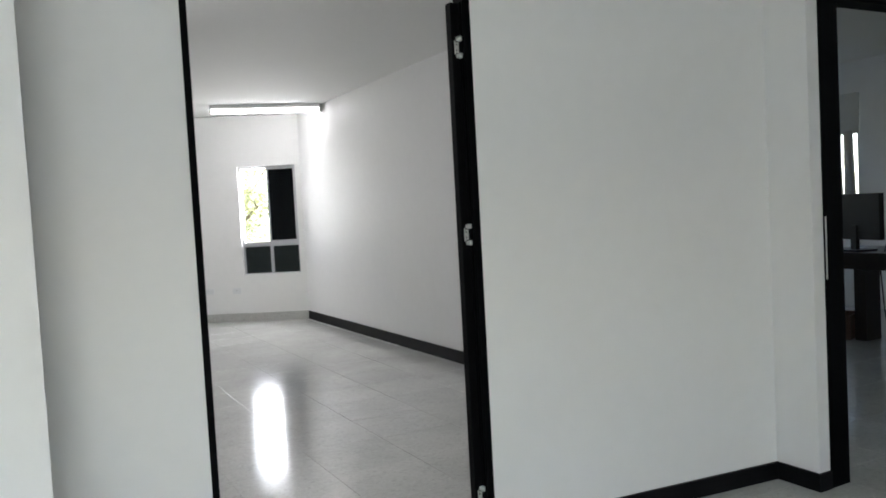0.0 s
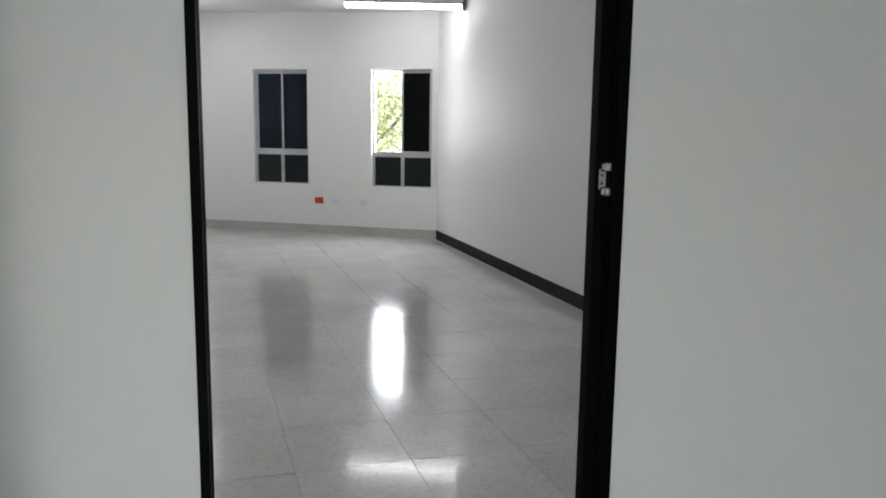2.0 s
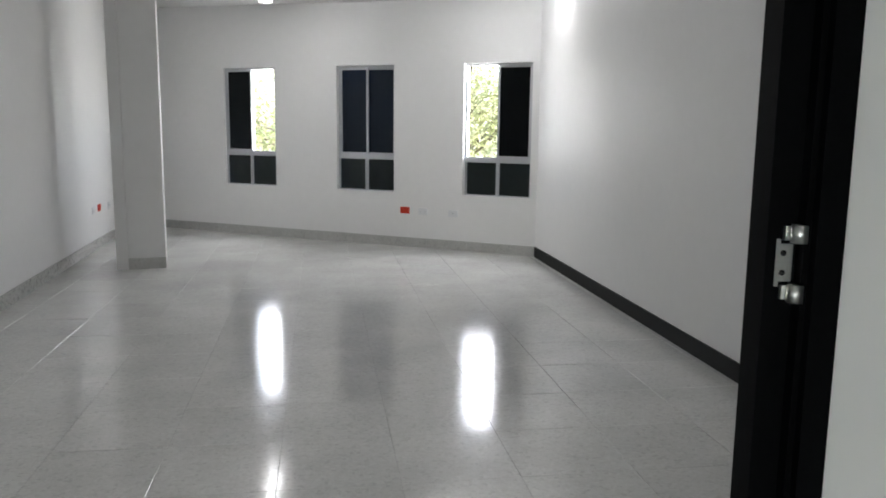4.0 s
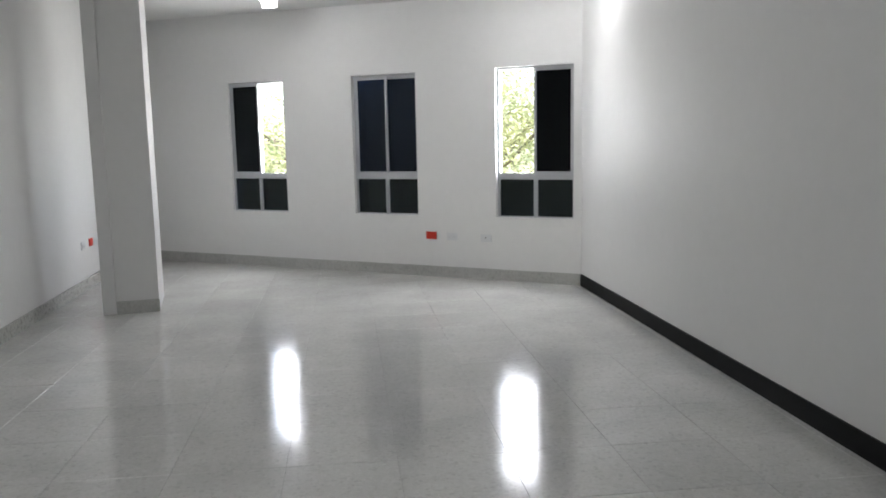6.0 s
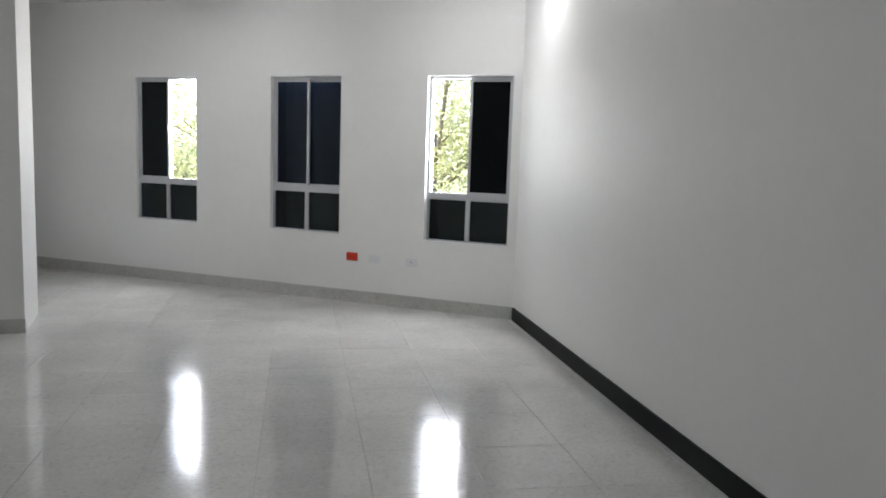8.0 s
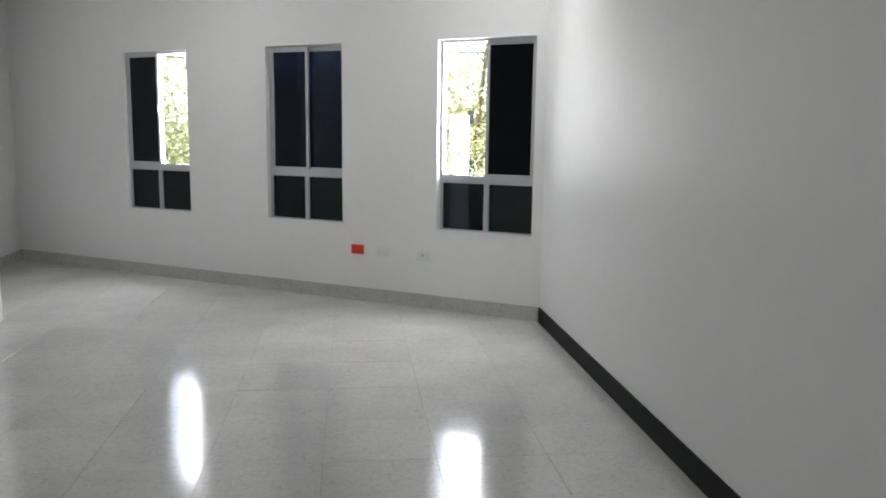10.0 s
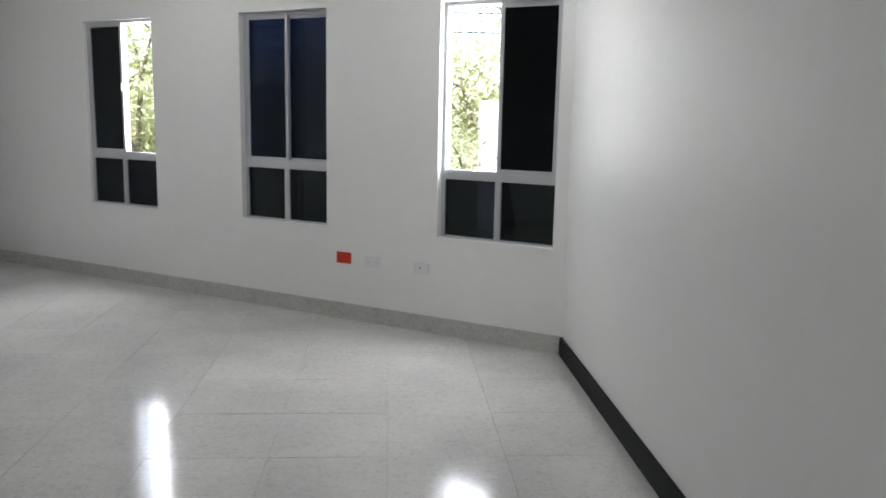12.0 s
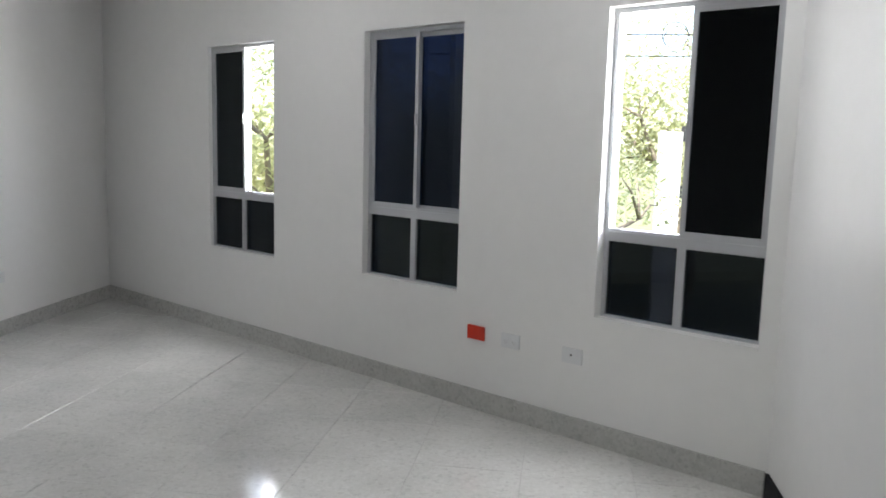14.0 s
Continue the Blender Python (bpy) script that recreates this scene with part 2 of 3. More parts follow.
# hall and the next office, closed round the camera
HY = 1.93
HALL_H = 2.545
boxes("pier_left", [(-2.0, HY, 0, -0.247, 2.42, H)], PAINT)
tagged(bpy.data.objects["pier_left"], "white painted wall pier beside the doorway", "wall", kind="structure")
boxes("pier_right", [(2.583, HY, 0, 2.652, 2.25, H)], PAINT)
tagged(bpy.data.objects["pier_right"], "white painted wall pier beside the black door frame", "wall", kind="structure")
RD0, RD1, RDH = 2.652, 3.66, 2.105
wall("wall_office_door", pose(0, HY, 0), 7.6, H, 0.12, [(RD0, 0, RD1, RDH)], "white painted wall with a doorway to an office", s0=2.652)
wall("wall_hall_left", pose(-1.88, -2.6, 0, 0, 0, 90), 4.9, H, 0.12, [], "white painted hall wall")
wall("wall_hall_right", pose(4.6, 2.0, 0, 0, 0, -90), 4.9, H, 0.12, [], "white painted hall wall")
wall("wall_hall_back", pose(4.7, -2.6, 0, 0, 0, 180), 6.7, H, 0.12, [(4.9, 0.1, 6.5, 1.5)], "white painted hall wall with an assumed wide opening for daylight")
boxes("ceiling_hall", [(-2.0, -2.7, HALL_H, 4.72, 2.05, H + 0.1)], CEIL)
tagged(bpy.data.objects["ceiling_hall"], "plain white painted ceiling", "ceiling", kind="structure")
OX, OY = 7.4, 6.6
wall("wall_office_far", pose(OX, OY + 0.1, 0, 0, 0, -90), 4.6, H, 0.12, [(0.8, 1.17, 1.7, 2.16)], "grey-white office wall with a window")
# the back opening is unseen, added to let light in on the desk
wall("wall_office_back", pose(2.9, OY, 0), 4.6, H, 0.12, [(2.2, 1.0, 2.9, 2.0)], "white painted office wall with an unseen opening added for light")
boxes("ceiling_office", [(2.955, 2.056, HALL_H, 7.5, 6.7, H + 0.1)], CEIL)
tagged(bpy.data.objects["ceiling_office"], "plain white painted ceiling", "ceiling", kind="structure")

# daylight standing in the hall's wide opening, unseen and assumed, and in the open sashes
area_lamp("daylight_hall", look((-1.0, -2.55, 0.8), (-0.8, 2.4, 0.2)), 1.5, 1.3, HALL_DAY, (0.87, 0.945, 1.0))


# added fill lamp in the unseen back opening, to brighten the dark office
area_lamp("fill_office", look((5.45, 6.66, 1.5), (5.45, 3.0, 0.6)), 0.66, 0.95, 0.45, (0.95, 0.98, 1.0))


def skirting(name, m, s0, s1, height, depth, mat, label):
    """A run of skirting along a wall's face, on the room side, with a softened top edge."""
    if mat is not TILE_DULL:
        ob = boxes(name, [(s0, -depth, 0, s1, 0.0, height)], mat, bevel=0.003)
        ob.matrix_world = m
        return tagged(ob, label, "skirting", kind="structure")
    # terrazzo skirting: a mortar bed with one cut tile after another in front of it
    ob = boxes(name, [(s0, -depth + 0.004, 0, s1, 0.0, height - 0.002)], GROUT)
    ob.matrix_world = m
    s, k = s0, 0
    while s < s1 - 0.01:
        e = min(s + 0.4515, s1)
        piece = boxes("skirting_tile", [(s + 0.0007, -depth - 0.0012 * (k % 3), 0, e - 0.0007, -depth + 0.0045, height - 0.0016 * (k * 2 % 3))], mat, ob, bevel=0.0015)
        s, k = e, k + 1
    return tagged(ob, label, "skirting", kind="structure")


skirting("baseboard_right", pose(XR, 9.14, 0, 0, 0, -90), 0.0, 6.7, 0.101, 0.012, BLACK_SKIRT, "low black skirting along the white wall")
skirting("baseboard_far", FAR, 0.12, FAR_LEN - 0.008, 0.102, 0.012, TILE_DULL, "grey terrazzo skirting along the white wall")
skirting("baseboard_left", LEFT, 0.6, 9.85, 0.1, 0.012, TILE_DULL, "grey terrazzo skirting along the white wall")
skirting("baseboard_hall", DOORWALL, DOOR_R + 0.002, 2.595, 0.075, 0.012, BLACK_SKIRT, "low black skirting along the hall wall")
skirting("baseboard_hall_left", DOORWALL, -0.24, DOOR_L - 0.002, 0.075, 0.012, BLACK_SKIRT, "low black skirting along the hall wall")
skirting("baseboard_pier_side", pose(2.583, 2.125, 0, 0, 0, -90), 0.0, 0.20, 0.075, 0.012, BLACK_SKIRT, "low black skirting round the wall pier")
skirting("baseboard_pier_front", pose(0, HY, 0), 2.571, 2.650, 0.075, 0.012, BLACK_SKIRT, "low black skirting round the wall pier")
skirting("baseboard_pier_left", pose(0, HY, 0), -1.87, -0.247, 0.075, 0.012, BLACK_SKIRT, "low black skirting round the wall pier")


# ---- column in the room ----
COLUMN = pose(-0.655, 8.838, 0, 0, 0, 9.3)   # its front right foot
column = boxes("column", [(-0.308, 0, 0, 0, 0.62, H)], PAINT, bevel=0.004)
tagged(column, "white painted square column with grey skirting", "column", kind="structure")
column_foot = boxes("baseboard_column", [(-0.308, -0.013, 0, 0.004, 0.0005, 0.096)], TILE_DULL, bevel=0.002)
tagged(column_foot, "grey terrazzo skirting on the column's front", "skirting", kind="structure")
casing = boxes("pipe_casing", [(-0.405, -0.02, 0, -0.31, 0.4, H)], PAINT, bevel=0.006)
tagged(casing, "narrow white casing along the column", "column", kind="structure")
for ob in (column, column_foot, casing):
    ob.matrix_world = COLUMN


# ---- door frames ----
def door_frame(name, m, s0, s1, height, faces, depth, label):
    """A pressed steel frame: two jambs and a head, each with a face, a deeper reveal and a stop."""
    root = new(name)
    root.matrix_world = m
    fl, fr, ft, sl, sr = faces
    d = depth + 0.006
    for part, rows in (("jamb", [(s0, -0.006, 0, s0 + fl, d, height), (s0 + fl, 0.03, 0, s0 + fl + sl, d - 0.004, height - ft)]),
                       ("jamb", [(s1 - fr, -0.006, 0, s1, d, height), (s1 - fr - sr, 0.022, 0, s1 - fr, d - 0.024, STOP_H), (s1 - fr - 0.006, 0.006, 0, s1 - fr, 0.022, STOP_H), (s1 - fr - sr, 0.012, 0, s1 - fr - sr + 0.01, 0.022, STOP_H)]),
                       ("head", [(s0 + fl, -0.006, height - ft, s1 - fr, d, height), (s0 + fl + sl, 0.022, height - ft - 0.012, s1 - fr - sr, d - 0.006, height - ft)])):
        boxes(part, rows, BLACK_STEEL, root, bevel=0.0025)
    return tagged(root, label, "door frame", kind="structure")


frame_1 = door_frame("door_frame_1", DOORWALL, DOOR_L, DOOR_R, DOOR_H, (0.022, 0.028, 0.04, 0.002, 0.041), TH, "black painted steel door frame with no door")
frame_2 = door_frame("door_frame_2", pose(0, HY, 0), RD0, RD1, RDH, (0.118, 0.05, 0.05, 0.003, 0.03), 0.12, "black painted steel door frame of the office")
boxes("strike_plate", [(2.655, HY - 0.0085, 0.88, 2.662, HY - 0.0055, 1.14)], ZINC, frame_2).matrix_parent_inverse = frame_2.matrix_world.inverted()


def hinge_bracket(z):
    """A zinc hinge half on the empty jamb: a notched leaf on the stop and two knuckles that stand out."""
    root = new("hinge_bracket")
    root.matrix_world = DOORWALL @ pose(DOOR_R - 0.024, 0.022, z)
    boxes("leaf", [(-0.034, -0.003, -0.019, -0.014, 0.0, 0.019), (-0.038, -0.003, -0.024, -0.027, 0.0, -0.012), (-0.038, -0.003, 0.012, -0.027, 0.0, 0.024)], ZINC, root, bevel=0.0006)
    for k in (-1, 1):
        tube("knuckle", [(-0.012, -0.01, k * 0.03 - 0.009), (-0.012, -0.01, k * 0.03 + 0.009)], 0.0085, ZINC, root, 10)
        boxes("arm", [(-0.024, -0.005, k * 0.03 - 0.007, -0.008, 0.0, k * 0.03 + 0.007)], ZINC, root, bevel=0.0006)
        tube("screw", [(-0.024, -0.0032, k * 0.01), (-0.024, -0.0042, k * 0.01)], 0.003, DARK, root, 8)
    return tagged(root, "bright zinc hinge leaf on the black jamb", "hinge", "hinges on the door frame")


for z in (0.188, 1.158, 1.832):
    hinge_bracket(z)


# ---- windows ----
def window(k, a, b, open_side, depth):
    """White aluminium window: two fixed panes below, a two-sash slider above; open_side 'l', 'r' or ''."""
    root = new(f"window_{k}")
    root.matrix_world = FAR @ pose(a, depth, 0)
    w, f, d = b - a, 0.021, 0.055
    g = 0.002
    rows = [(g, 0, SILL + g, f, d, HEAD - g), (w - f, 0, SILL + g, w - g, d, HEAD - g), (f, 0, HEAD - f, w - f, d, HEAD - g), (f, 0, SILL + g, w - f, d, SILL + f)]
    boxes("frame", rows, ALU, root, bevel=0.002)
    boxes("transom", [(f, -0.004, BAR - 0.03, w - f, d, BAR + 0.012), (f, 0.004, BAR + 0.012, w - f, 0.012, BAR + 0.024), (f, 0.032, BAR + 0.012, w - f, 0.04, BAR + 0.024)], ALU, root, bevel=0.002)
    mid = w / 2
    boxes("mullion", [(mid - 0.018, 0, SILL + f, mid + 0.018, 0.045, BAR - 0.03)], ALU, root, bevel=0.002)
    for x0, x1 in ((f, mid - 0.018), (mid + 0.018, w - f)):
        boxes("pane", [(x0 - 0.002, 0.02, SILL + f - 0.002, x1 + 0.002, 0.026, BAR - 0.028)], GLASS, root)
        boxes("gasket", [(x0, 0.012, SILL + f, x0 + 0.004, 0.02, BAR - 0.03), (x1 - 0.004, 0.012, SILL + f, x1, 0.02, BAR - 0.03)], RUBBER, root)
    zb, zt, sf = BAR + 0.014, HEAD - f, 0.021
    left, right = (f, mid + 0.014), (mid - 0.014, w - f)
    places = {"l": ((right, 0.013), (right, 0.041)), "r": ((left, 0.013), (left, 0.041)), "": ((left, 0.013), (right, 0.041))}[open_side]
    for i, ((x0, x1), y) in enumerate(places):
        y0, y1 = y - 0.010, y + 0.010
        sash = boxes("sash", [(x0, y0, zb, x0 + sf, y1, zt), (x1 - sf, y0, zb, x1, y1, zt), (x0 + sf, y0, zb, x1 - sf, y1, zb + 0.026), (x0 + sf, y0, zt - 0.022, x1 - sf, y1, zt)], ALU, root, bevel=0.0015)
        boxes("pane", [(x0 + sf - 0.003, y - 0.003, zb + 0.023, x1 - sf + 0.003, y + 0.003, zt - 0.019)], GLASS if open_side else GLASS_BLUE_REFLECTION, sash)
    hx = places[0][0][1] - 0.014 if open_side != "l" else places[0][0][0] + 0.006
    boxes("catch", [(hx, -0.008, 1.40, hx + 0.009, 0.0035, 1.46)], ALU, root, bevel=0.002)
    return tagged(root, "white aluminium window with dark film glass" + (", one sash slid open" if open_side else ", closed"), "window", "windows in the far wall", kind="structure")


for k, ((a, b), side, depth) in enumerate(zip(WINDOWS, ("r", "", "l"), (0.024, 0.04, 0.052))):
    window(k + 1, a, b, side, depth)
    # painted sill, a little proud of the wall
    s = boxes("sill", [(a + 0.001, -0.006, SILL + 0.0, b - 0.001, depth - 0.001, SILL + 0.012)], PAINT, bevel=0.002)
    s.name = f"window_sill_{k + 1}"
    s.matrix_world = FAR
    tagged(s, "white painted window sill", "window sill", kind="structure")
for a, b in ((WINDOWS[0][0] + 0.33, WINDOWS[0][1]), (WINDOWS[2][0], WINDOWS[2][0] + 0.35)):
    area_lamp("daylight_window", FAR @ pose((a + b) / 2, 0.16, (BAR + HEAD) / 2, -90, 0, 0), b - a - 0.05, HEAD - BAR - 0.05, ROOM_DAY, (1.0, 0.99, 1.0))
    area_lamp("daylight_sky", FAR @ pose((a + b) / 2, 0.75, HEAD + 0.65, -40, 0, 0), 1.0, 0.8, ROOM_SKY, (1.0, 0.99, 1.0))


# ---- ceiling lamps ----
def ceiling_lamp(m, length=1.2, width=0.15):
    """Surface fluorescent lamp: a sheet-steel tray with a rounded white diffuser below."""
    root = new("ceiling_lamp")
    root.matrix_world = m
    boxes("tray", [(-length / 2, -width / 2, -0.042, length / 2, width / 2, 0)], LAMP_BODY, root, bevel=0.004)
    for x in (-length / 2 - 0.004, length / 2 - 0.008):
        boxes("end_cap", [(x, -width * 0.46, -0.09, x + 0.012, width * 0.46, -0.001)], LAMP_BODY, root, bevel=0.004)
    bm = bmesh.new()
    rows = []
    for x, k in ((-length / 2 + 0.006, 0.72), (-length / 2 + 0.03, 1.0), (length / 2 - 0.03, 1.0), (length / 2 - 0.006, 0.72)):
        rows.append([bm.verts.new((x, math.cos(a) * width * 0.44 * k, -0.04 - math.sin(a) * 0.045 * k)) for a in [math.pi * i / 10 for i in range(11)]])
    for q, w in zip(rows, rows[1:]):
        for i in range(10):
            bm.faces.new((q[i], q[i + 1], w[i + 1], w[i]))
    bm.faces.new(rows[0][::-1]), bm.faces.new(rows[-1])
    mesh_from("diffuser", bm, TUBE_GLOW, root, smooth=True)
    return tagged(root, "white fluorescent ceiling lamp, switched on", "ceiling lamp", "ceiling lamps")


lamp = ceiling_lamp(pose(2.262, 8.55, ceiling_at(2.262) - 0.004, 0, 1.55, -25.8))
copy_thing(lamp, pose(0.187, 9.50, ceiling_at(0.187), 0, 0, 90))
# third lamp is unseen, added to brighten the near end of the room
copy_thing(lamp, pose(0.3, 4.4, ceiling_at(0.3), 0, 0, 90))


# ---- wall plates ----
def wall_plate(kind_of, m, mat, label, group):
    """A moulded cover plate, 104 x 69 mm, with its sockets."""
    root = new("wall_plate")
    root.matrix_world = m
    boxes("cover", [(-0.052, -0.009, -0.0345, 0.052, 0, 0.0345)], mat, root, bevel=0.003)
    if kind_of == "sockets":
        for x in (-0.024, 0.024):
            boxes("socket", [(x - 0.017, -0.0115, -0.02, x + 0.017, -0.0085, 0.02)], mat, root, bevel=0.0015)
            boxes("slot", [(x - 0.008, -0.0122, -0.006, x - 0.006, -0.0112, 0.006), (x + 0.006, -0.0122, -0.006, x + 0.008, -0.0112, 0.006), (x - 0.002, -0.0122, -0.014, x + 0.002, -0.0112, -0.010)], mat if mat is RED else SLOT, root)
    else:
        tube("hole", [(-0.004, -0.0085, 0.004), (-0.004, -0.0098, 0.004)], 0.005, DARK, root, 10)
    return tagged(root, label, "wall outlet", group)


wall_plate("sockets", FAR @ pose(3.93, 0, 0.389), RED, "bright red double power outlet on the white wall", "wall outlets")
wall_plate("sockets", FAR @ pose(4.142, 0, 0.384), WHITE_PLASTIC, "white double power outlet on the white wall", "wall outlets")
wall_plate("hole", FAR @ pose(4.485, 0, 0.381), WHITE_PLASTIC, "white blank plate with a cable hole", "wall outlets")
wall_plate("sockets", LEFT @ pose(8.08, 0, 0.402), RED, "bright red double power outlet on the white wall", "wall outlets")
wall_plate("sockets", LEFT @ pose(7.83, 0, 0.397), WHITE_PLASTIC, "white double power outlet on the white wall", "wall outlets")

wall_plate("hole", LEFT @ pose(8.53, 0, 0.38), WHITE_PLASTIC, "white blank plate with a cable hole", "wall outlets")


# ---- the office next door ----
def desk(m):
    root = new("desk")
    root.matrix_world = m
    boxes("top", [(-0.75, -0.35, 0.73, 0.75, 0.35, 0.76)], DESK_WOOD, root, bevel=0.004)
    for x in (-0.62, 0.62):
        boxes("leg", [(x - 0.05, -0.31, 0, x + 0.05, -0.12, 0.73)], DESK_WOOD, root, bevel=0.004)
    boxes("rail", [(-0.57, 0.2, 0.62, 0.57, 0.22, 0.729)], DESK_WOOD, root)
    return tagged(root, "dark laminate office desk", "desk")


def monitor(m):
    root = new("monitor")
    root.matrix_world = m
    boxes("screen", [(-0.26, -0.02, 0.09, 0.26, 0.02, 0.44)], BLACK_PLASTIC, root, bevel=0.008)
    boxes("stand", [(-0.03, 0.0, 0.012, 0.03, 0.03, 0.2)], BLACK_PLASTIC, root, bevel=0.004)
    boxes("foot", [(-0.12, -0.08, 0, 0.12, 0.1, 0.014)], BLACK_PLASTIC, root, bevel=0.004)
    return tagged(root, "black computer monitor on the desk", "monitor")


def office_chair(m):
    root = new("office_chair")
    root.matrix_world = m
    boxes("seat", [(-0.23, -0.23, 0.42, 0.23, 0.23, 0.5)], CLOTH, root, bevel=0.03)
    boxes("backrest", [(-0.21, 0.22, 0.55, 0.21, 0.28, 0.95)], CLOTH, root, bevel=0.025)
    tube("post", [(0, 0, 0.08), (0, 0, 0.42)], 0.028, BLACK_PLASTIC, root)
    for i in range(5):
        a = i * math.tau / 5
        tube("leg", [(0, 0, 0.1), (0.28 * math.cos(a), 0.28 * math.sin(a), 0.03)], [0.024, 0.016], BLACK_PLASTIC, root)
        tube("castor", [(0.28 * math.cos(a) - 0.01, 0.28 * math.sin(a), 0.025), (0.28 * math.cos(a) + 0.01, 0.28 * math.sin(a), 0.025)], 0.025, BLACK_PLASTIC, root)
    return tagged(root, "dark blue cloth office chair on castors", "chair")


desk(pose(5.6, 3.25, 0, 0, 0, 90))
monitor(pose(5.42, 3.68, 0.76, 0, 0, 75))
office_chair(pose(6.05, 3.15, 0, 0, 0, -80))


def carton(m):
    """An open brown carton with folded flaps."""
    root = new("carton")
    root.matrix_world = m
    boxes("side", [(-0.16, -0.14, 0, 0.16, -0.13, 0.2), (-0.16, 0.13, 0, 0.16, 0.14, 0.2), (-0.16, -0.13, 0, -0.15, 0.13, 0.2), (0.15, -0.13, 0, 0.16, 0.13, 0.2), (-0.15, -0.13, 0, 0.15, 0.13, 0.008)], BROWN, root)
    return tagged(root, "brown cardboard carton on the office floor", "box")


def bag(m):
    """A slumped dark cloth bag with a handle loop."""
    bm = bmesh.new()
    bmesh.ops.create_uvsphere(bm, u_segments=18, v_segments=12, radius=1)
    for v in bm.verts:
        z = v.co.z
        k = 1 + 0.12 * math.sin(3 * v.co.x + 4 * v.co.y) - 0.25 * max(z, 0)
        v.co = Vector((v.co.x * 0.13 * k, v.co.y * 0.1 * k, 0.19 + max(z, -0.95) * 0.2))
    root = new("bag")
    root.matrix_world = m
    mesh_from("body", bm, CLOTH, root, smooth=True)
    tube("handle", [(-0.05, 0, 0.35), (-0.03, 0, 0.42), (0.03, 0, 0.42), (0.05, 0, 0.35)], 0.009, CLOTH, root, 6)
    return tagged(root, "dark cloth bag on the office floor", "bag")


carton(pose(5.78, 4.12, 0, 0, 0, 20))
bag(pose(5.5, 4.18, 0, 0, 0, 60))
tagged(tube("power_cable", [(5.45, 3.72, 0.72), (5.42, 3.68, 0.62), (5.45, 3.6, 0.6), (5.5, 3.55, 0.66), (5.5, 3.52, 0.3), (5.55, 3.5, 0.006)], 0.006, BLACK_PLASTIC, None, 6), "black power cable hanging under the desk", "cable")


tagged(boxes("roller_blind", [(OX - 0.03, 4.96, 1.80, OX - 0.018, 5.94, 2.2), (OX - 0.045, 4.96, 2.17, OX - 0.004, 5.94, 2.215)], SHEET, bevel=0.003), "pale roller blind half down over the office window", "blind")
curtain = new("curtain")
curtain.matrix_world = pose(OX - 0.06, 5.0, 0)
for k in range(7):
    tube("fold", [(0.012 * (-1) ** k, 0.06 + k * 0.125, 1.16), (0.008 * (-1) ** k, 0.06 + k * 0.13, 1.5), (0, 0.06 + k * 0.13, 1.83)], [0.055, 0.05, 0.045], SHEET, curtain, 8)
tagged(curtain, "pale hanging curtain in the office window", "curtain")
card = new("desk_calendar")
card.matrix_world = pose(5.38, 3.33, 0.76, 0, 0, 70)
bm = bmesh.new()
add_box(bm, -0.09, -0.004, 0, 0.09, 0, 0.13)
page = mesh_from("page", bm, WHITE_PLASTIC, card)
page.matrix_local = pose(0, -0.045, 0, -20, 0, 0)
bm = bmesh.new()
add_box(bm, -0.09, 0, 0, 0.09, 0.004, 0.13)
back = mesh_from("back", bm, BLACK_PLASTIC, card)
back.matrix_local = pose(0, 0.045, 0, 20, 0, 0)
tagged(card, "white and black desk calendar standing on the desk", "calendar")


# ---- outdoors ----
GROUND = -2.8
boxes("ground", [(-300, 7.5, GROUND - 0.2, 300, 600, GROUND), (-300, -300, GROUND - 0.2, 300, 7.5, GROUND)], GRASS)
tagged(bpy.data.objects["ground"], "dry grassy ground outside", "ground", kind="structure")
prism("storey_below", [(-1.85, -2.7), (7.5, -2.7), (7.5, 6.7), (2.945, 6.7), (2.945, 9.19), (-1.85, 12.23)], GROUND, -0.16, PAINT)
tagged(bpy.data.objects["storey_below"], "plain plastered storey under the rooms", "building", kind="structure")


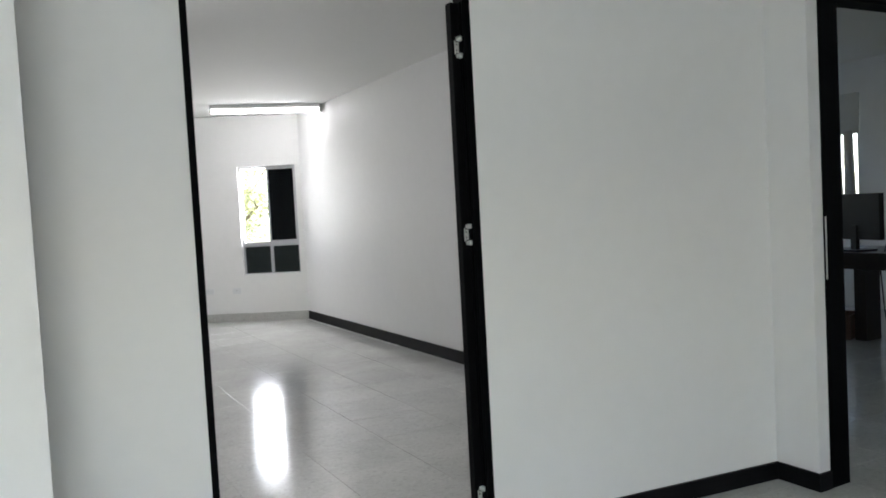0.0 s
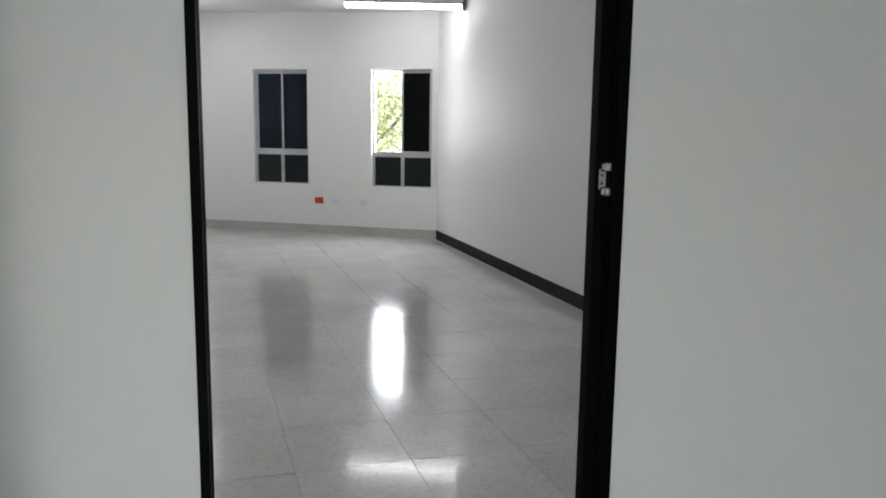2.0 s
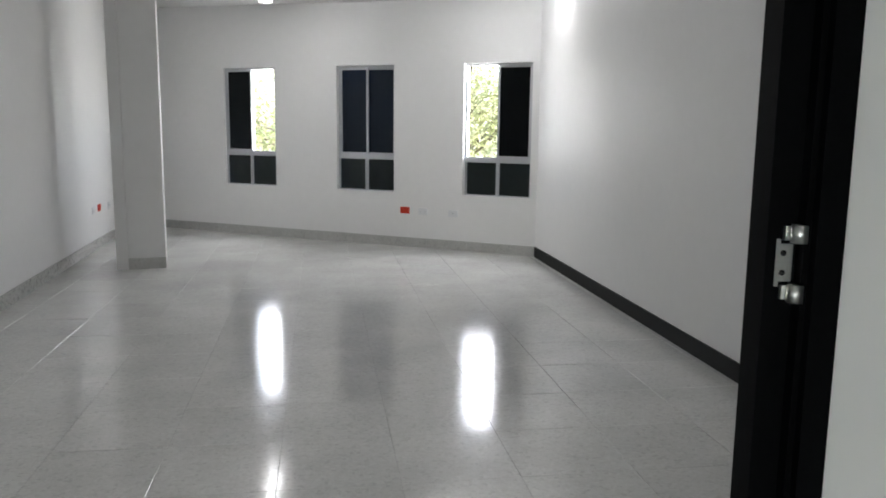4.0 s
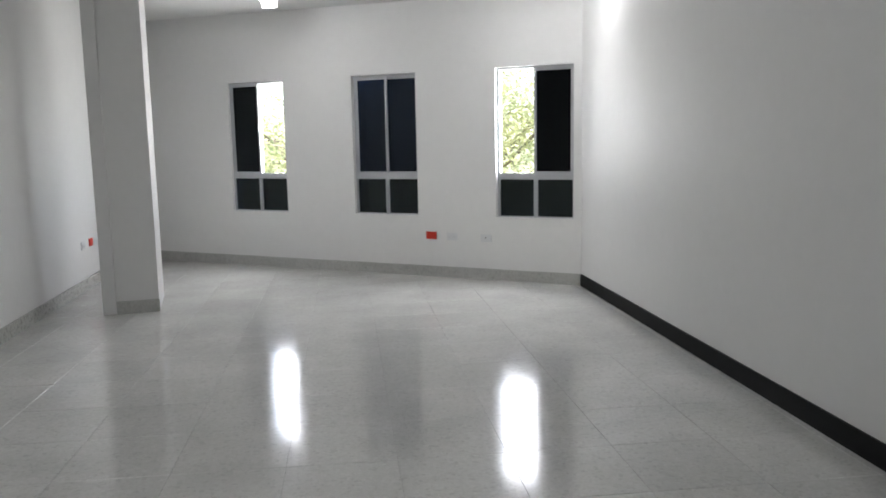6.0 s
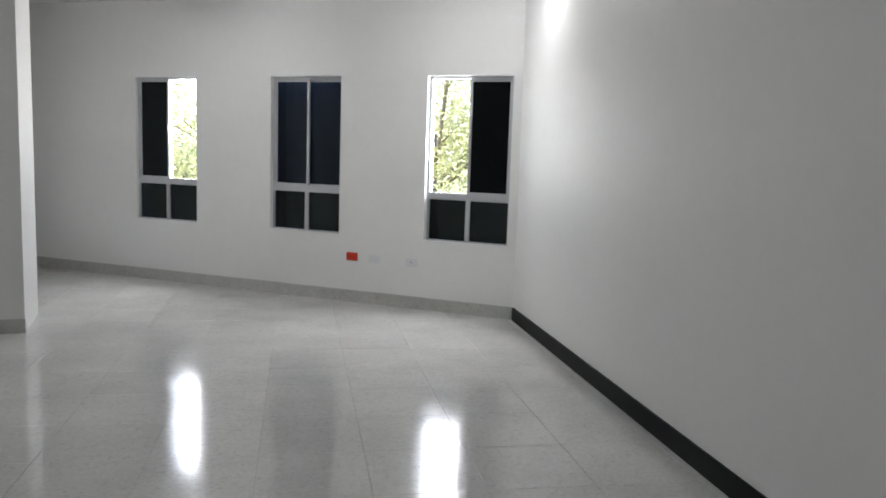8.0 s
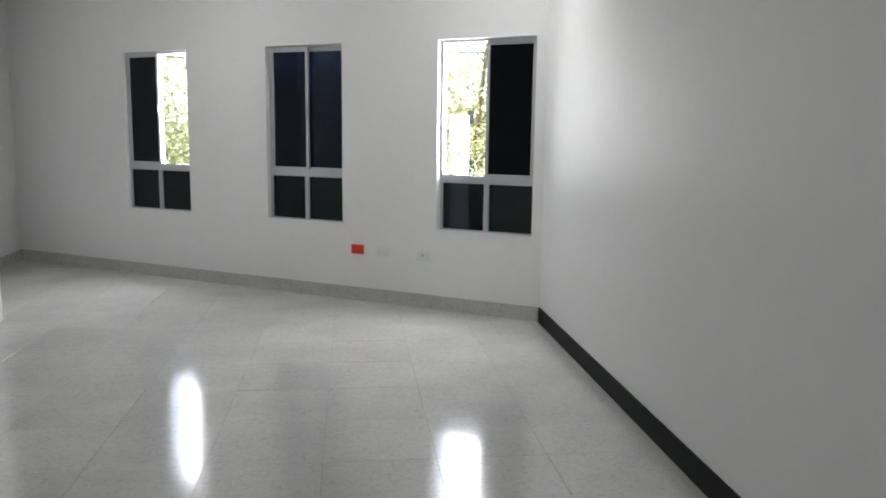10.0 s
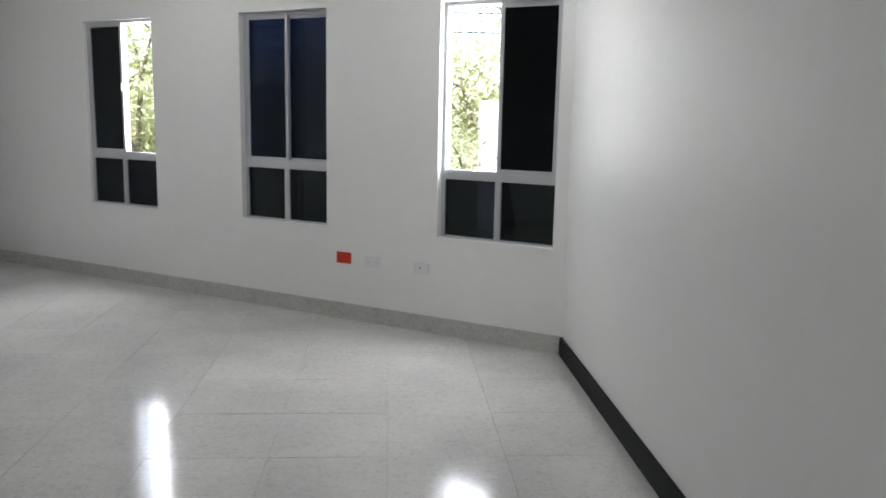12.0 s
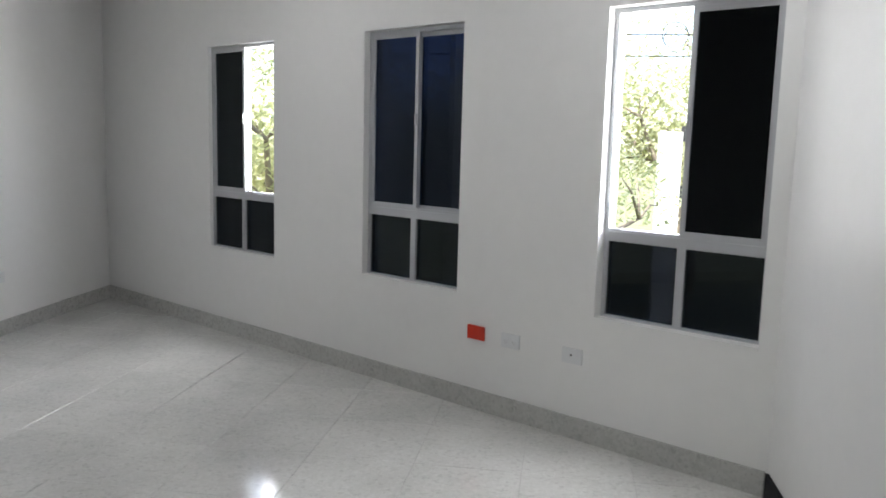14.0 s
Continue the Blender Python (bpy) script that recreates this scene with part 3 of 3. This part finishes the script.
def tree(x, y, height, spread, leaves, leaf_size, mat, seed):
    """A tapered trunk, forked limbs and twigs, and a ragged crown of single leaves in loose clumps."""
    rng = random.Random(seed)
    root = new("tree")
    root.matrix_world = pose(x, y, GROUND)
    fork = height * 0.42
    bend = [(0.12 * math.sin(i * 1.7 + seed), 0.12 * math.cos(i * 1.3 + seed), fork * i / 4) for i in range(5)]
    tube("trunk", bend, [0.2, 0.17, 0.15, 0.14, 0.13], BARK, root)
    ends = []
    for i in range(7):
        a = i * math.tau / 7 + rng.uniform(-0.3, 0.3)
        r, up = spread * rng.uniform(0.5, 0.9), rng.uniform(0.12, 0.5) * height
        p0 = Vector(bend[-1]) - Vector((0, 0, 0.1))
        p3 = p0 + Vector((math.cos(a) * r, math.sin(a) * r, up))
        p1 = p0.lerp(p3, 0.35) + Vector((0, 0, -0.15 * rng.random()))
        p2 = p0.lerp(p3, 0.7) + Vector((rng.uniform(-0.2, 0.2), rng.uniform(-0.2, 0.2), 0.2))
        tube("limb", [p0, p1, p2, p3], [0.085, 0.06, 0.04, 0.018], BARK, root, 6)
        for base in (p1, p2, p3):
            for _ in range(3):
                tip = base + Vector((rng.uniform(-1, 1), rng.uniform(-1, 1), rng.uniform(-0.3, 0.9))) * spread * 0.34
                tube("twig", [base, base.lerp(tip, 0.5) + Vector((0, 0, 0.08)), tip], [0.022, 0.014, 0.005], BARK, root, 5)
                ends += [tip, base.lerp(tip, 0.6)]
    verts, faces = [], []
    for i in range(leaves):
        c = rng.choice(ends)
        p = c + Vector((rng.gauss(0, 1), rng.gauss(0, 1), rng.gauss(0, 0.8))) * spread * 0.13
        q = Euler((rng.uniform(-0.9, 0.9), rng.uniform(-0.9, 0.9), rng.uniform(0, 6.28))).to_matrix()
        s = leaf_size * rng.uniform(0.6, 1.3)
        k = len(verts)
        for u, v, w in ((-s, 0, 0), (-0.1 * s, -0.36 * s, 0.08 * s), (s, 0, -0.1 * s), (-0.1 * s, 0.36 * s, 0.08 * s)):
            verts.append(p + q @ Vector((u, v, w)))
        faces += [(k, k + 1, k + 2), (k, k + 2, k + 3)]
    me = bpy.data.meshes.new("leaves")
    me.from_pydata(verts, [], faces)
    me.materials.append(mat)
    tagged(new("leaves", me), kind="stuff").parent = root
    return tagged(root, "leafy green tree in bright daylight outside", "tree", "trees outside")


tree(1.55, 15.6, 5.0, 1.9, 8000, 0.05, LEAF, 3)
tree(4.6, 23.5, 7.6, 3.4, 14000, 0.08, LEAF_PALE, 5)
tree(-2.4, 18.0, 6.2, 2.8, 15000, 0.068, LEAF_PALE, 8)
tree(0.6, 24.5, 6.0, 3.2, 11000, 0.085, LEAF_PALE, 11)
tree(-6.5, 20.5, 6.6, 3.3, 14000, 0.09, LEAF, 14)

post = new("utility_post")
post.matrix_world = pose(3.63, 19.3, GROUND)
boxes("shaft", [(-0.17, -0.17, 0, 0.17, 0.17, 4.35)], CONCRETE, post, bevel=0.02)
boxes("collar", [(-0.18, -0.18, 2.95, 0.18, 0.18, 2.99)], CONCRETE, post, bevel=0.006)
for z0, z1, x1 in ((3.2, 3.5, 0.3), (4.2, 4.45, 0.27)):
    boxes("bracket", [(0.168, -0.04, z0, x1, 0.04, z1)], DARK, post, bevel=0.01)
tagged(post, "pale square concrete post outside", "post")


def cable(name, a, b, sag, radius=0.012):
    a, b = Vector(a), Vector(b)
    pts = [a.lerp(b, i / 16) - Vector((0, 0, sag * 4 * (i / 16) * (1 - i / 16))) for i in range(17)]
    return tagged(tube(name, pts, radius, BLACK_PLASTIC, None, 5), "thin black overhead cable", "cable")


cable("overhead_cable", (-12, 18.6, 3.5), (14, 19.6, 3.3), 0.35)
cable("overhead_cable", (-12, 18.9, 3.0), (14, 19.8, 3.05), 0.3)
ring = [(3.61 + 0.2 * math.cos(a), 19.35, 3.06 + 0.2 * math.sin(a)) for a in [math.tau * i / 20 for i in range(21)]]
tagged(tube("cable_coil", ring, 0.009, BLACK_PLASTIC, None, 6), "coil of black cable on the overhead line", "cable")
tagged(tube("cable_coil", [(x + 0.03, y + 0.04, z - 0.06) for x, y, z in ring], 0.008, BLACK_PLASTIC, None, 6), "coil of black cable on the overhead line", "cable")


# ---- floors: terrazzo tiles ----
PITCH, OFF_X, OFF_Y = 0.4465, 0.0915, 0.256
floor = prism("floor", [(-1.85, -2.7), (7.5, -2.7), (7.5, 6.7), (2.945, 6.7), (2.945, 9.19), (-1.85, 12.23)], -0.16, -0.0022, GROUT)
tagged(floor, "floor of polished pale grey terrazzo tiles", "floor", kind="structure")


def clip(points, nx, ny, c):
    """The part of a polygon on the side where nx*x + ny*y <= c."""
    out = []
    for (x0, y0), (x1, y1) in zip(points, points[1:] + points[:1]):
        d0, d1 = nx * x0 + ny * y0 - c, nx * x1 + ny * y1 - c
        if d0 <= 0:
            out.append((x0, y0))
        if d0 * d1 < 0:
            k = d0 / (d0 - d1)
            out.append((x0 + k * (x1 - x0), y0 + k * (y1 - y0)))
    return out


def tile_bm(bm, points, lift=0.0):
    """A tile: a top with a narrow chamfer, and its sides."""
    n = len(points)
    cx, cy = sum(p[0] for p in points) / n, sum(p[1] for p in points) / n
    ring3 = []
    for z, k in ((-0.0022, 0), (-0.0008, 0), (0.0, 0.0014)):
        row = []
        for x, y in points:
            d = math.hypot(x - cx, y - cy)
            row.append(bm.verts.new((x - (x - cx) * k / d, y - (y - cy) * k / d, z + lift)))
        ring3.append(row)
    for q, w in zip(ring3, ring3[1:]):
        for i in range(n):
            bm.faces.new((q[i], q[(i + 1) % n], w[(i + 1) % n], w[i]))
    bm.faces.new(ring3[-1])


JOINT = 0.0016
half = PITCH / 2 - JOINT / 2
bm = bmesh.new()
tile_bm(bm, [(-half, -half), (half, -half), (half, half), (-half, half)])
whole_tile = bpy.data.meshes.new("tile")
bm.normal_update()
bm.to_mesh(whole_tile)
bm.free()
whole_tile.materials.append(TILE)
rng = random.Random(4)
FAR_N = (0.5353, 0.8446)
FAR_C = FAR_N[0] * -1.72 + FAR_N[1] * 12.031
rest = bmesh.new()
for i in range(-5, 18):
    for j in range(-6, 28):
        x, y = OFF_X + (i + 0.5) * PITCH, OFF_Y + (j + 0.5) * PITCH
        sq = [(x - half, y - half), (x + half, y - half), (x + half, y + half), (x - half, y + half)]
        if x < XR + 0.12 and y > 1.95:
            p = sq
            for nx, ny, c in ((FAR_N[0], FAR_N[1], FAR_C), (1, 0, XR), (-0.99951, -0.03141, 0.99951 * 1.292 - 0.03141 * 2.1)):
                p = clip(p, nx, ny, c) if p else p
            if len(p) < 3:
                continue
            if p == sq:
                ob = new("tile", whole_tile)
                ob.matrix_world = pose(x, y, 0, rng.gauss(0, 0.085), rng.gauss(0, 0.085), 0)
            else:
                b2 = bmesh.new()
                tile_bm(b2, [(a - x, b - y) for a, b in p])
                ob = mesh_from("tile", b2, TILE)
                ob.matrix_world = pose(x, y, 0)
            ob.parent = floor
        elif y < 1.95 and -1.9 < x < 4.8 or x > 2.9 and y < 6.7:
            tile_bm(rest, sq)
hall_tiles = mesh_from("tile_field", rest, TILE, floor)
tagged(hall_tiles, kind="stuff")
